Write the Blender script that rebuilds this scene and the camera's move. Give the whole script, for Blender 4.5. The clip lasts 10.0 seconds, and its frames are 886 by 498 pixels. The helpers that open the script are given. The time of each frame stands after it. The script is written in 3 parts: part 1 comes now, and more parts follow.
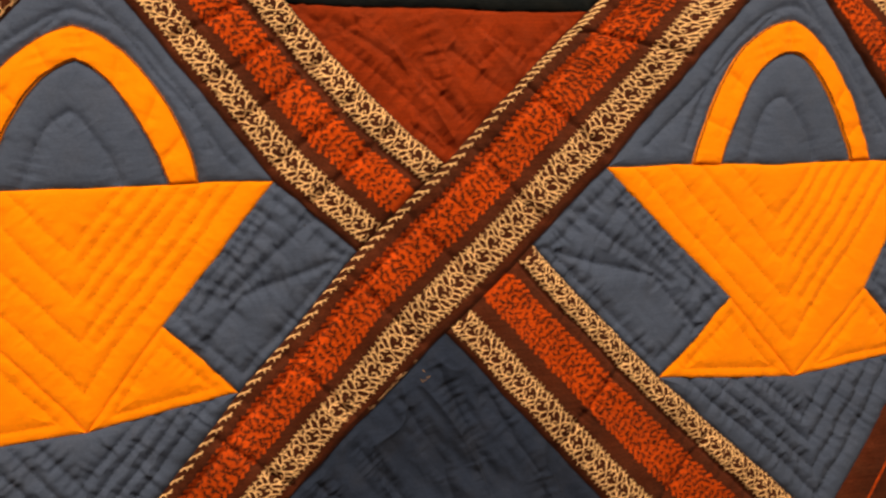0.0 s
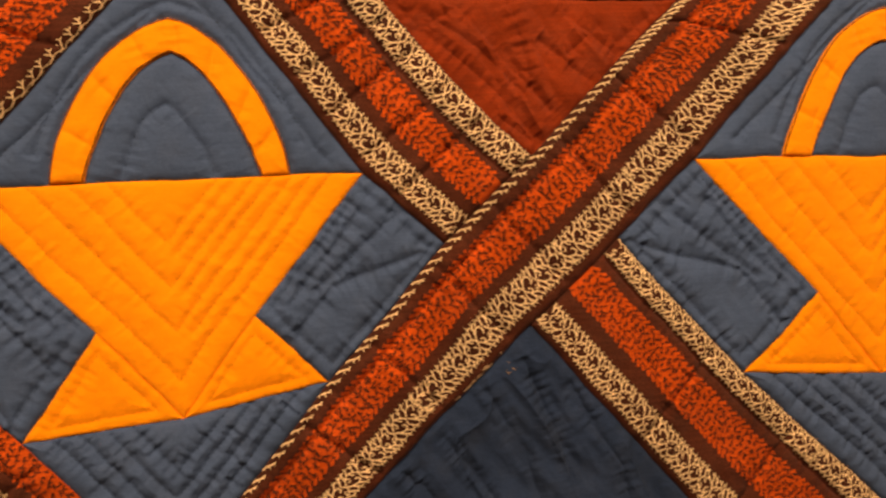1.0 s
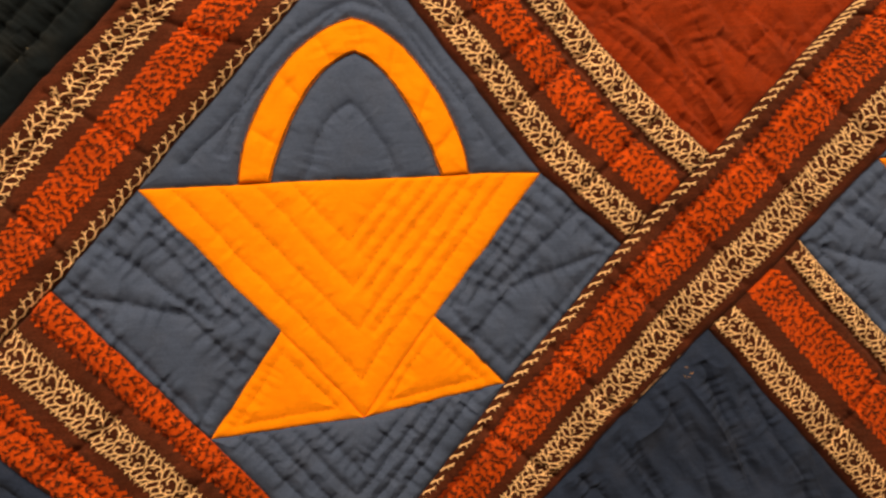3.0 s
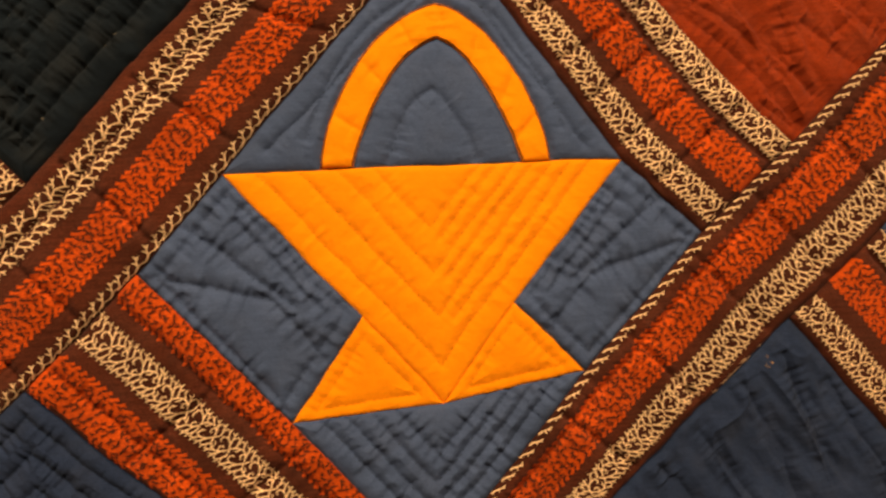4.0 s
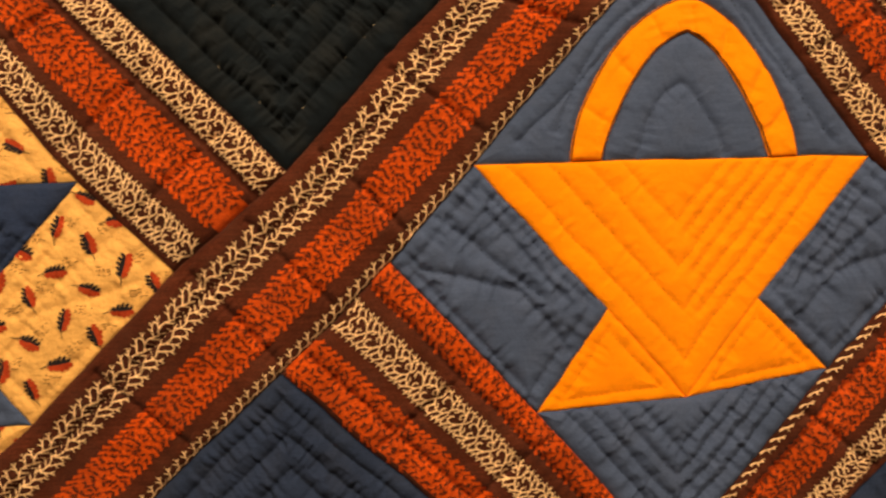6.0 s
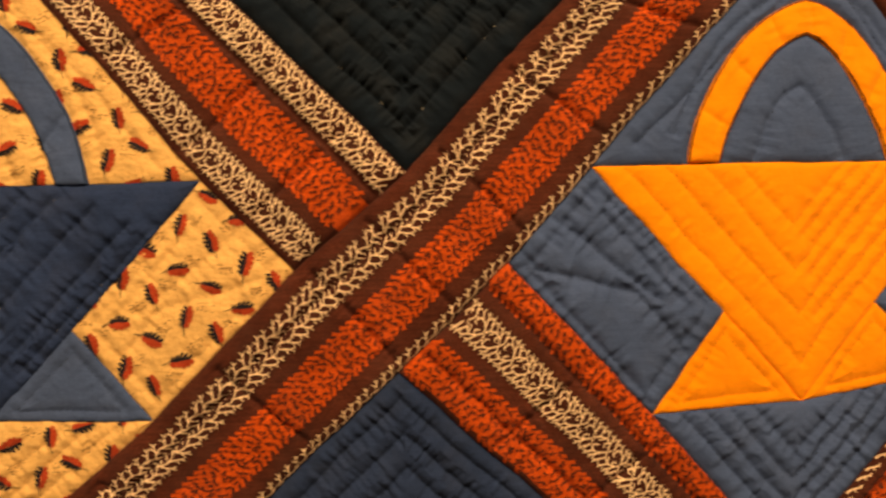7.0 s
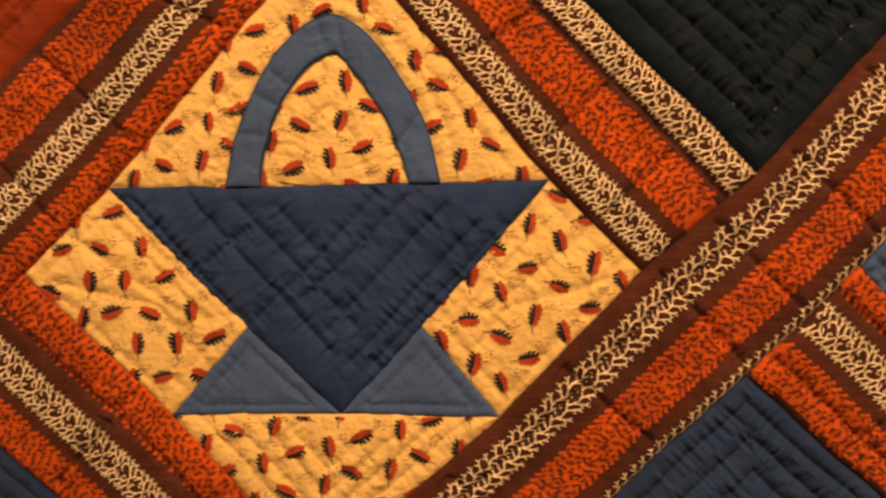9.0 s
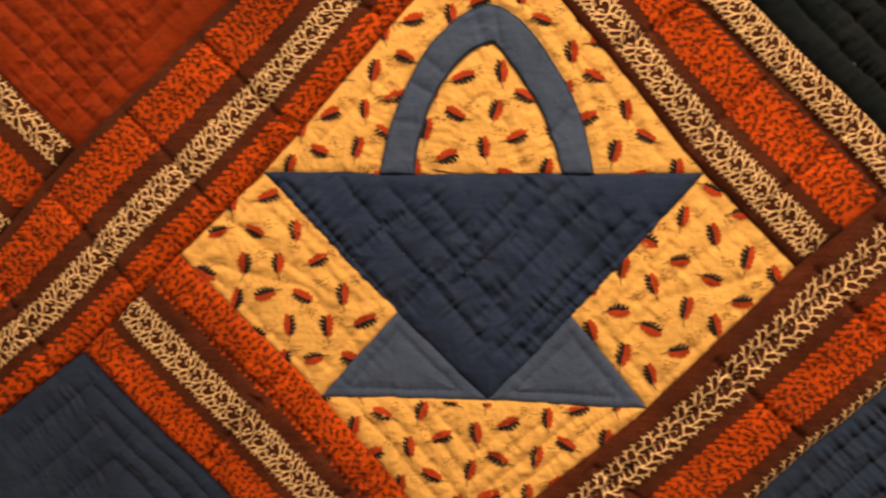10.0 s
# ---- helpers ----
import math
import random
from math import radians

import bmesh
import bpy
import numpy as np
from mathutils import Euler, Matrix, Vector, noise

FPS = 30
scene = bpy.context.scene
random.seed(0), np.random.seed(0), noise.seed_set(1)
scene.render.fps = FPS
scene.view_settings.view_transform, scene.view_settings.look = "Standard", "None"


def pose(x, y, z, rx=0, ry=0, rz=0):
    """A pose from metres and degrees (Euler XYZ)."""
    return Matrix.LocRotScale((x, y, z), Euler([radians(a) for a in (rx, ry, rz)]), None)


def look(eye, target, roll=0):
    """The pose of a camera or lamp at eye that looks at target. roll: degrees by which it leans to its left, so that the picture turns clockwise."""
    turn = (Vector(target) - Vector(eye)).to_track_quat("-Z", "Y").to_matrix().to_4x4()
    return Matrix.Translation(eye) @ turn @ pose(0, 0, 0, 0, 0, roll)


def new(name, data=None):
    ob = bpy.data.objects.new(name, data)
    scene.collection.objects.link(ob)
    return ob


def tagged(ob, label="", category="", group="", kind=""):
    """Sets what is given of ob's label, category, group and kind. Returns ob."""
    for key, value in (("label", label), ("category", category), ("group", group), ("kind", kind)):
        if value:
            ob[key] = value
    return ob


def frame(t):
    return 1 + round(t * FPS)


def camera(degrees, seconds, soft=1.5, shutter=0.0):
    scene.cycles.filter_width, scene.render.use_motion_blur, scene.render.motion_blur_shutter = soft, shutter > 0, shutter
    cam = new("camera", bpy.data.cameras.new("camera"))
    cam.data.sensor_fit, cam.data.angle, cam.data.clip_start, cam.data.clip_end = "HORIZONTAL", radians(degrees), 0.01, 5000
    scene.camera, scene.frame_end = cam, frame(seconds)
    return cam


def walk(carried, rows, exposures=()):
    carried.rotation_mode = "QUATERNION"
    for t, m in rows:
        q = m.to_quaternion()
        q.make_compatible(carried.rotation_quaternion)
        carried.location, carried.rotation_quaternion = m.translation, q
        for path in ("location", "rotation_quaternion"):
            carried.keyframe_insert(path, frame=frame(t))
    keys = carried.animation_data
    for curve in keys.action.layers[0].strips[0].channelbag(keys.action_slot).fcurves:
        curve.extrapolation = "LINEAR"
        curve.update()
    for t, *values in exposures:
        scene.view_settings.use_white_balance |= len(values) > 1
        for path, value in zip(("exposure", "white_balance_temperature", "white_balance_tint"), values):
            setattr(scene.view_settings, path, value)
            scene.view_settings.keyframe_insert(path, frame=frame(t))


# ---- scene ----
cam = camera(60.0, 10.0, soft=2.5, shutter=0.5)
ROWS = [
    (0.0, 0.0001, -0.5660, 1.3907, -12.27, 1.15, 4.34),
    (0.5, -0.0150, -0.5624, 1.3993, -10.80, 0.16, 4.00),
    (1.0, -0.0359, -0.5594, 1.4046, -9.59, -0.38, 3.79),
    (1.5, -0.0620, -0.5537, 1.4107, -8.41, -0.38, 3.96),
    (2.0, -0.0771, -0.5501, 1.4127, -7.54, -0.38, 3.83),
    (2.5, -0.1021, -0.5448, 1.4150, -6.63, -0.39, 3.62),
    (4.0, -0.1718, -0.5359, 1.4058, -4.75, -0.32, 3.08),
    (4.5, -0.2062, -0.5335, 1.4121, -4.00, -0.46, 2.86),
    (5.0, -0.2588, -0.5316, 1.4150, -3.26, -0.58, 2.14),
    (5.5, -0.2937, -0.5304, 1.4104, -2.78, -0.74, 1.99),
    (7.0, -0.3936, -0.5300, 1.4129, -1.49, -0.59, 1.49),
    (7.5, -0.4476, -0.5273, 1.4058, -1.04, -0.79, 1.03),
    (8.0, -0.4958, -0.5258, 1.4087, -0.51, -0.86, 0.62),
    (8.5, -0.5609, -0.5298, 1.4140, 0.83, -0.92, 0.61),
    (9.0, -0.5992, -0.5328, 1.4188, 2.07, -0.74, 0.71),
    (9.5, -0.6414, -0.5369, 1.4092, 3.09, -0.93, -0.19),
    (10.0, -0.6850, -0.5420, 1.4122, 4.15, -0.86, -0.69),
]
walk(cam, [(t, pose(x, y, z, 90 + pitch, roll, yaw)) for t, x, y, z, yaw, pitch, roll in ROWS])

# ---- light: assumed warm lamps above and before the wall, an added fill, and the room's own bounce ----
world = bpy.data.worlds.new("world")
world.use_nodes = True
world.node_tree.nodes["Background"].inputs["Color"].default_value = (0.9, 0.8, 0.65, 1)
world.node_tree.nodes["Background"].inputs["Strength"].default_value = 0.05
scene.world = world


def area_lamp(name, eye, target, size_x, size_y, watts, color):
    data = bpy.data.lights.new(name, "AREA")
    data.shape, data.size, data.size_y, data.energy, data.color = "RECTANGLE", size_x, size_y, watts, color
    ob = new(name, data)
    ob.matrix_world = look(eye, target)
    return ob


WARM = (1.0, 0.765, 0.47)
# two unseen lamps, assumed: left for the relief, right to even the brightness
area_lamp("assumed_key_lamp", (-0.85, -1.25, 2.55), (-0.05, 0, 1.3), 0.5, 0.22, 31.5, WARM)
area_lamp("assumed_key_lamp", (0.85, -1.3, 2.55), (0.0, 0, 1.3), 0.5, 0.22, 30, WARM)
# added fill, no lamp known here; kept weak so the relief stays contrasty
area_lamp("fill_lamp", (-0.3, -2.6, 2.66), (-0.3, -1.2, 0.6), 2.0, 1.2, 9, WARM)


# ---- materials ----
def fabric(name, color, vary=0.10, fade=(0.9, 0.75, 0.55), weave=0.25, rough=0.92, stain=0.0, crinkle=0.35):
    """Woven cotton: thread grain, cloudy dye (in FLAME also painted shading) and fine creases."""
    m = bpy.data.materials.new(name)
    m.use_nodes = True
    nodes, links = m.node_tree.nodes, m.node_tree.links
    bsdf = nodes["Principled BSDF"]
    bsdf.inputs["Roughness"].default_value = rough
    bsdf.inputs["Specular IOR Level"].default_value = 0.06
    bsdf.inputs["Sheen Weight"].default_value = 0.02
    bsdf.inputs["Sheen Roughness"].default_value = 0.6
    co = nodes.new("ShaderNodeTexCoord")
    turn = nodes.new("ShaderNodeMapping")
    turn.inputs["Rotation"].default_value = (0, radians(43), 0)
    links.new(co.outputs["Object"], turn.inputs["Vector"])

    def noise_node(scale, detail=3.0):
        n = nodes.new("ShaderNodeTexNoise")
        n.inputs["Scale"].default_value, n.inputs["Detail"].default_value = scale, detail
        links.new(co.outputs["Object"], n.inputs["Vector"])
        return n.outputs["Fac"]

    def mapped(fac, lo, hi):
        r = nodes.new("ShaderNodeMapRange")
        r.inputs["From Min"].default_value, r.inputs["From Max"].default_value = 0.3, 0.7
        r.inputs["To Min"].default_value, r.inputs["To Max"].default_value = lo, hi
        links.new(fac, r.inputs["Value"])
        return r.outputs["Result"]

    def mult(a, b):
        n = nodes.new("ShaderNodeMath")
        n.operation = "MULTIPLY"
        links.new(a, n.inputs[0]), links.new(b, n.inputs[1])
        return n.outputs[0]

    cloud = mapped(noise_node(22), 1 - vary, 1 + vary)
    grain = mapped(noise_node(900, 2), 1 - vary * 1.3, 1 + vary * 1.3)
    slub = nodes.new("ShaderNodeTexNoise")
    slub.inputs["Scale"].default_value = 160
    squeeze = nodes.new("ShaderNodeMapping")
    squeeze.inputs["Rotation"].default_value, squeeze.inputs["Scale"].default_value = (0, radians(43), 0), (0.12, 1, 4)
    links.new(co.outputs["Object"], squeeze.inputs["Vector"]), links.new(squeeze.outputs["Vector"], slub.inputs["Vector"])
    value = mult(mult(cloud, grain), mapped(slub.outputs["Fac"], 1 - vary * 0.7, 1 + vary * 0.7))
    mix = nodes.new("ShaderNodeMix")
    mix.data_type, mix.blend_type = "RGBA", "MULTIPLY"
    mix.inputs["Factor"].default_value = 1.0
    mix.inputs["A"].default_value = (*color, 1)
    links.new(value, mix.inputs["B"])
    worn = nodes.new("ShaderNodeMix")
    worn.data_type = "RGBA"
    links.new(mapped(noise_node(55, 4), -0.03, 0.05 + stain), worn.inputs["Factor"])
    links.new(mix.outputs["Result"], worn.inputs["A"])
    worn.inputs["B"].default_value = (*[c * 0.5 + f * 0.12 for c, f in zip(color, fade)], 1)
    links.new(worn.outputs["Result"], bsdf.inputs["Base Color"])
    # weave and small creases
    threads = []
    for axis in ("X", "Z"):
        w = nodes.new("ShaderNodeTexWave")
        w.bands_direction = axis
        w.inputs["Scale"].default_value, w.inputs["Distortion"].default_value = 420, 1.5
        links.new(turn.outputs["Vector"], w.inputs["Vector"])
        threads.append(w.outputs["Fac"])
    b1 = nodes.new("ShaderNodeBump")
    b1.inputs["Strength"].default_value, b1.inputs["Distance"].default_value = weave, 0.0003
    links.new(mult(*threads), b1.inputs["Height"])
    b2 = nodes.new("ShaderNodeBump")
    b2.inputs["Strength"].default_value, b2.inputs["Distance"].default_value = crinkle, 0.004
    links.new(noise_node(120, 4), b2.inputs["Height"])
    links.new(b1.outputs["Normal"], b2.inputs["Normal"])
    links.new(b2.outputs["Normal"], bsdf.inputs["Normal"])
    return m


def plain(name, color, rough=0.8, scale=6.0):
    m = bpy.data.materials.new(name)
    m.use_nodes = True
    nodes, links = m.node_tree.nodes, m.node_tree.links
    bsdf = nodes["Principled BSDF"]
    bsdf.inputs["Roughness"].default_value = rough
    n = nodes.new("ShaderNodeTexNoise")
    n.inputs["Scale"].default_value, n.inputs["Detail"].default_value = scale, 6
    ramp = nodes.new("ShaderNodeValToRGB")
    ramp.color_ramp.elements[0].color = (*[c * 0.9 for c in color], 1)
    ramp.color_ramp.elements[1].color = (*[min(1, c * 1.06) for c in color], 1)
    links.new(n.outputs["Fac"], ramp.inputs["Fac"]), links.new(ramp.outputs["Color"], bsdf.inputs["Base Color"])
    bump = nodes.new("ShaderNodeBump")
    bump.inputs["Strength"].default_value, bump.inputs["Distance"].default_value = 0.15, 0.002
    links.new(n.outputs["Fac"], bump.inputs["Height"]), links.new(bump.outputs["Normal"], bsdf.inputs["Normal"])
    return m


ORANGE = fabric("orange_cotton", (0.95, 0.264, 0.001), 0.045, fade=(1.0, 0.35, 0.0))
SLATE = fabric("slate_cotton", (0.058, 0.0805, 0.157), 0.10)
NAVY = fabric("navy_cotton", (0.0210, 0.0330, 0.080), 0.14)
DEEP = fabric("deep_blue_cotton", (0.0200, 0.0300, 0.0665), 0.14)
BLACK = fabric("black_cotton", (0.0055, 0.0085, 0.0125), 0.12, weave=0.2)
RUST = fabric("rust_cotton", (0.212, 0.0245, 0.004), 0.18)
BROWN = fabric("brown_cotton", (0.072, 0.0165, 0.0075), 0.26)
MAROON = fabric("maroon_cotton", (0.056, 0.0145, 0.007), 0.22)
# strong colour variation imitates the light and dark of the puffed strips
FLAME = fabric("flame_print", (0.51, 0.062, 0.004), 0.22)
CREAM_CLOTH = fabric("cream_cotton", (0.82, 0.435, 0.125), 0.06, fade=(0.5, 0.3, 0.1), stain=0.16, crinkle=0.8)
CREAM_INK = fabric("cream_print", (0.94, 0.60, 0.32), 0.12)
DARK_INK = fabric("dark_print", (0.088, 0.018, 0.006), 0.15)
BLACK_INK = fabric("black_print", (0.020, 0.015, 0.016), 0.12)
RED_INK = fabric("red_print", (0.40, 0.046, 0.012), 0.12)
TAN_INK = fabric("tan_print", (0.13, 0.040, 0.012), 0.12)
ORANGE_THREAD = fabric("orange_thread", (0.62, 0.15, 0.004), 0.1)
NAVY_THREAD = fabric("navy_thread", (0.018, 0.026, 0.045), 0.1)
BLACK_THREAD = fabric("black_thread", (0.006, 0.007, 0.008), 0.1)
PALE_THREAD = fabric("pale_thread", (0.30, 0.23, 0.15), 0.1)
RUST_THREAD = fabric("rust_thread", (0.10, 0.016, 0.006), 0.1)
TAN_THREAD = fabric("tan_thread", (0.55, 0.30, 0.10), 0.1)
BACKING = fabric("backing_cotton", (0.03, 0.022, 0.02), 0.1)
PLASTER = plain("plaster", (0.36, 0.345, 0.32))
BOARDS = plain("floor_finish", (0.22, 0.14, 0.08), 0.5, 3.0)

# ---- the room: an assumed shell out of view, its plaster grey to hold down the bounce ----


def slab(name, lo, hi, material):
    bm = bmesh.new()
    bmesh.ops.create_cube(bm, size=1)
    for v in bm.verts:
        v.co = [lo[i] + (v.co[i] + 0.5) * (hi[i] - lo[i]) for i in range(3)]
    data = bpy.data.meshes.new(name)
    bm.to_mesh(data), bm.free()
    data.materials.append(material)
    return tagged(new(name, data), kind="structure")


slab("wall_north", (-3.2, 0.008, 0), (3.0, 0.158, 2.8), PLASTER)
slab("wall_south", (-3.2, -4.15, 0), (3.0, -4.0, 2.8), PLASTER)
slab("wall_west", (-3.35, -4.15, 0), (-3.2, 0.158, 2.8), PLASTER)
slab("wall_east", (3.0, -4.15, 0), (3.15, 0.158, 2.8), PLASTER)
slab("floor", (-3.35, -4.15, -0.1), (3.15, 0.158, 0), BOARDS)
slab("ceiling", (-3.35, -4.15, 2.8), (3.15, 0.158, 2.9), PLASTER)

# ---- cloth surface ----
STEP = 0.0016
TABLE = np.random.RandomState(7).rand(256, 256)


def cloud(x, z, size):
    """Smooth random field from -1 to 1, with lumps of that size."""
    x, z = np.asarray(x) / size + 91.3, np.asarray(z) / size + 57.7
    i, j = np.floor(x).astype(int), np.floor(z).astype(int)
    u, v = x - i, z - j
    u, v = u * u * (3 - 2 * u), v * v * (3 - 2 * v)
    g = lambda a, b: TABLE[a % 256, b % 256]
    return 2 * ((g(i, j) * (1 - u) + g(i + 1, j) * u) * (1 - v) + (g(i, j + 1) * (1 - u) + g(i + 1, j + 1) * u) * v) - 1


def warp(p):
    """Hand-cut cloth: seams that waver by about a millimetre."""
    x, z = p[:, 0], p[:, 1]
    return np.stack([x + 0.0011 * cloud(x, z, 0.045) + 0.0004 * cloud(x + 3, z, 0.012),
                     z + 0.0011 * cloud(x + 7, z + 5, 0.045) + 0.0004 * cloud(x, z + 9, 0.012)], 1)


def segments(lines):
    out = [(*p, *q) for line in lines for p, q in zip(line[:-1], line[1:])]
    return np.array(out, float) if out else np.zeros((0, 4))


def nearest(p, segs):
    """Distance to the nearest segment, and the way along it."""
    if not len(segs):
        return np.full(len(p), 9.0), np.zeros(len(p)), np.zeros(len(p), int)
    best, along, which = np.full(len(p), 9.0), np.zeros(len(p)), np.zeros(len(p), int)
    for k, (ax, az, bx, bz) in enumerate(segs):
        dx, dz = bx - ax, bz - az
        n = math.hypot(dx, dz) + 1e-9
        s = ((p[:, 0] - ax) * dx + (p[:, 1] - az) * dz) / n
        c = np.clip(s, 0, n)
        d = np.hypot(p[:, 0] - ax - c * dx / n, p[:, 1] - az - c * dz / n)
        m = d < best
        best[m], along[m], which[m] = d[m], s[m], k
    return best, along, which


def wander(line):
    """A stitched line as a hand draws it: broken into short runs that stray a little."""
    out = []
    for p, q in zip(line[:-1], line[1:]):
        n = max(1, round(math.hypot(q[0] - p[0], q[1] - p[1]) / 0.016))
        out += [(p[0] + (q[0] - p[0]) * k / n, p[1] + (q[1] - p[1]) * k / n) for k in range(n)]
    out.append(tuple(line[-1]))
    a = np.array(out, float)
    a[:, 0] += 0.0012 * cloud(a[:, 0] + 2, a[:, 1], 0.021)
    a[:, 1] += 0.0012 * cloud(a[:, 0], a[:, 1] + 6, 0.021)
    return [tuple(q) for q in a]


class Cloth:
    """One piece of cloth of the quilt: between the edges a and b, with lines of quilting stitched through it."""

    def __init__(self, a, b, quilting=(), puff=0.0050, pucker=0.0015, crease=0.0002, lift=0.0, seam=0.004, valley=0.0036):
        self.a, self.b = np.array(a, float), np.array(b, float)
        self.quilting = [wander(l) for l in quilting]
        self.seams = segments([a, b, [a[0], b[0]], [a[-1], b[-1]]])
        self.lines = segments(self.quilting)
        self.pressed, self.valley = np.zeros((0, 4)), valley
        self.puff, self.pucker, self.crease, self.lift, self.seam = puff, pucker, crease, lift, seam

    def height(self, p):
        ds, along_s, ks = nearest(p, self.seams)
        dq, along_q, kq = nearest(p, self.lines)
        h = self.puff * (1 - 0.9 * np.exp(-ds / self.seam)) * (1 - 0.85 * np.exp(-(dq / self.valley) ** 1.15))
        wob = cloud(along_q, kq * 0.37, 0.0036) * 0.7 + cloud(along_q, kq * 0.61 + 4, 0.0021) * 0.3
        h += self.pucker * wob * np.exp(-((dq - 0.003) / 0.0075) ** 2)
        h += self.pucker * 0.5 * cloud(along_s, ks * 0.53, 0.008) * np.exp(-((ds - 0.004) / 0.007) ** 2)
        x, z = p[:, 0], p[:, 1]
        u, v = x * 0.87 + z * 0.5, z * 0.87 - x * 0.5
        h += self.crease * (cloud(u, v * 0.28, 0.0125) + 0.5 * cloud(u * 1.1 + 3, v * 0.3, 0.006)) * (1 - np.exp(-ds / 0.008))
        if self.crease > 0.001:
            h += self.crease * 0.9 * (1 - 2.4 * np.sqrt(np.abs(cloud(u + 5, v * 0.33, 0.021)))) * (1 - np.exp(-ds / 0.008))
        h += 0.0009 * cloud(x, z, 0.06) + 0.00028 * cloud(x, z, 0.011) + 0.0016
        if len(self.pressed):
            h *= 1 - 0.8 * np.exp(-(nearest(p, self.pressed)[0] / 0.0112) ** 4)
        return np.maximum(h, 0.0003) + self.lift

    def place(self, p, proud=0.0):
        """Points of the plan, as points of the world on the cloth."""
        p = np.asarray(p, float)
        w, h = warp(p), self.height(p)
        return np.stack([w[:, 0], -(h + proud), w[:, 1]], 1)

    def lengths(self):
        mid = (self.a + self.b) / 2
        return np.concatenate([[0], np.cumsum(np.hypot(*np.diff(mid, axis=0).T))])

    def width(self):
        return float(np.median(np.hypot(*(self.a - self.b).T)))

    def at(self, u, f):
        """The place u metres along the piece and the part f of the way across, from a to b."""
        u, f, s = np.asarray(u, float), np.asarray(f, float), self.lengths()
        pa = np.stack([np.interp(u, s, self.a[:, i]) for i in (0, 1)], -1)
        pb = np.stack([np.interp(u, s, self.b[:, i]) for i in (0, 1)], -1)
        return pa + (pb - pa) * f[..., None]

    def grid(self, cuts=(0, 1)):
        """Vertices, faces and, for each face, which of the strips between the cuts it lies in."""
        s = self.lengths()
        us = [s[0]]
        for k in range(len(s) - 1):
            long = max(np.hypot(*(self.a[k + 1] - self.a[k])), np.hypot(*(self.b[k + 1] - self.b[k])))
            n = max(1, math.ceil(long / STEP))
            us += list(s[k] + (s[k + 1] - s[k]) * np.arange(1, n + 1) / n) if s[k + 1] - s[k] > 1e-6 else []
        w = max(np.hypot(*(self.a - self.b).T))
        fs, strip = [cuts[0]], []
        for k in range(len(cuts) - 1):
            n = max(1, math.ceil(w * (cuts[k + 1] - cuts[k]) / STEP))
            fs += list(cuts[k] + (cuts[k + 1] - cuts[k]) * np.arange(1, n + 1) / n)
            strip += [k] * n
        us, fs = np.array(us), np.array(fs)
        U, F = np.meshgrid(us, fs, indexing="ij")
        p = self.at(U.ravel(), F.ravel())
        nu, nf = len(us), len(fs)
        idx = np.arange(nu * nf).reshape(nu, nf)
        quads = np.stack([idx[:-1, :-1], idx[1:, :-1], idx[1:, 1:], idx[:-1, 1:]], -1).reshape(-1, 4)
        kinds = np.tile(strip, nu - 1)
        rim = np.concatenate([idx[0, :], idx[1:, -1], idx[-1, -2::-1], idx[-2:0:-1, 0]])
        return p, quads, kinds, rim


def mesh_part(name, verts, faces, materials, parent, label="", kinds=None, kind="", smooth=True):
    data = bpy.data.meshes.new(name)
    data.from_pydata(verts.tolist() if len(verts) else [], [], faces.tolist() if isinstance(faces, np.ndarray) else faces)
    for m in materials:
        data.materials.append(m)
    if kinds is not None:
        data.polygons.foreach_set("material_index", np.asarray(kinds, dtype=np.int32))
    if smooth:
        data.polygons.foreach_set("use_smooth", np.ones(len(data.polygons), dtype=bool))
    data.update()
    ob = new(name, data)
    ob.parent = parent
    if label:
        tagged(ob, label)
    if kind:
        tagged(ob, kind=kind)
    return ob


def sew(name, cloth, materials, parent, label="", cuts=(0, 1), kinds_of=None, depth=0.0014):
    """The mesh of a piece of cloth, its edges turned under."""
    p, quads, strips, rim = cloth.grid(cuts)
    v = cloth.place(p)
    under = v[rim].copy()
    under[:, 1] = depth
    n = len(v)
    v = np.concatenate([v, under])
    r = len(rim)
    skirt = np.stack([rim, np.roll(rim, -1), n + (np.arange(r) + 1) % r, n + np.arange(r)], -1)
    kinds = np.concatenate([strips if kinds_of is None else np.array(kinds_of)[strips], np.zeros(r, int)])
    if kinds_of is None:
        kinds[:] = 0
    # the faces look out of the wall
    q = v[quads]
    area = np.cross(q[:, 2] - q[:, 0], q[:, 3] - q[:, 1])[:, 1].sum()
    faces = np.concatenate([quads, skirt])
    if area > 0:
        faces = faces[:, ::-1]
    faces = [list(dict.fromkeys(f)) for f in faces.tolist()]
    return mesh_part(name, v, faces, materials, parent, label, kinds)


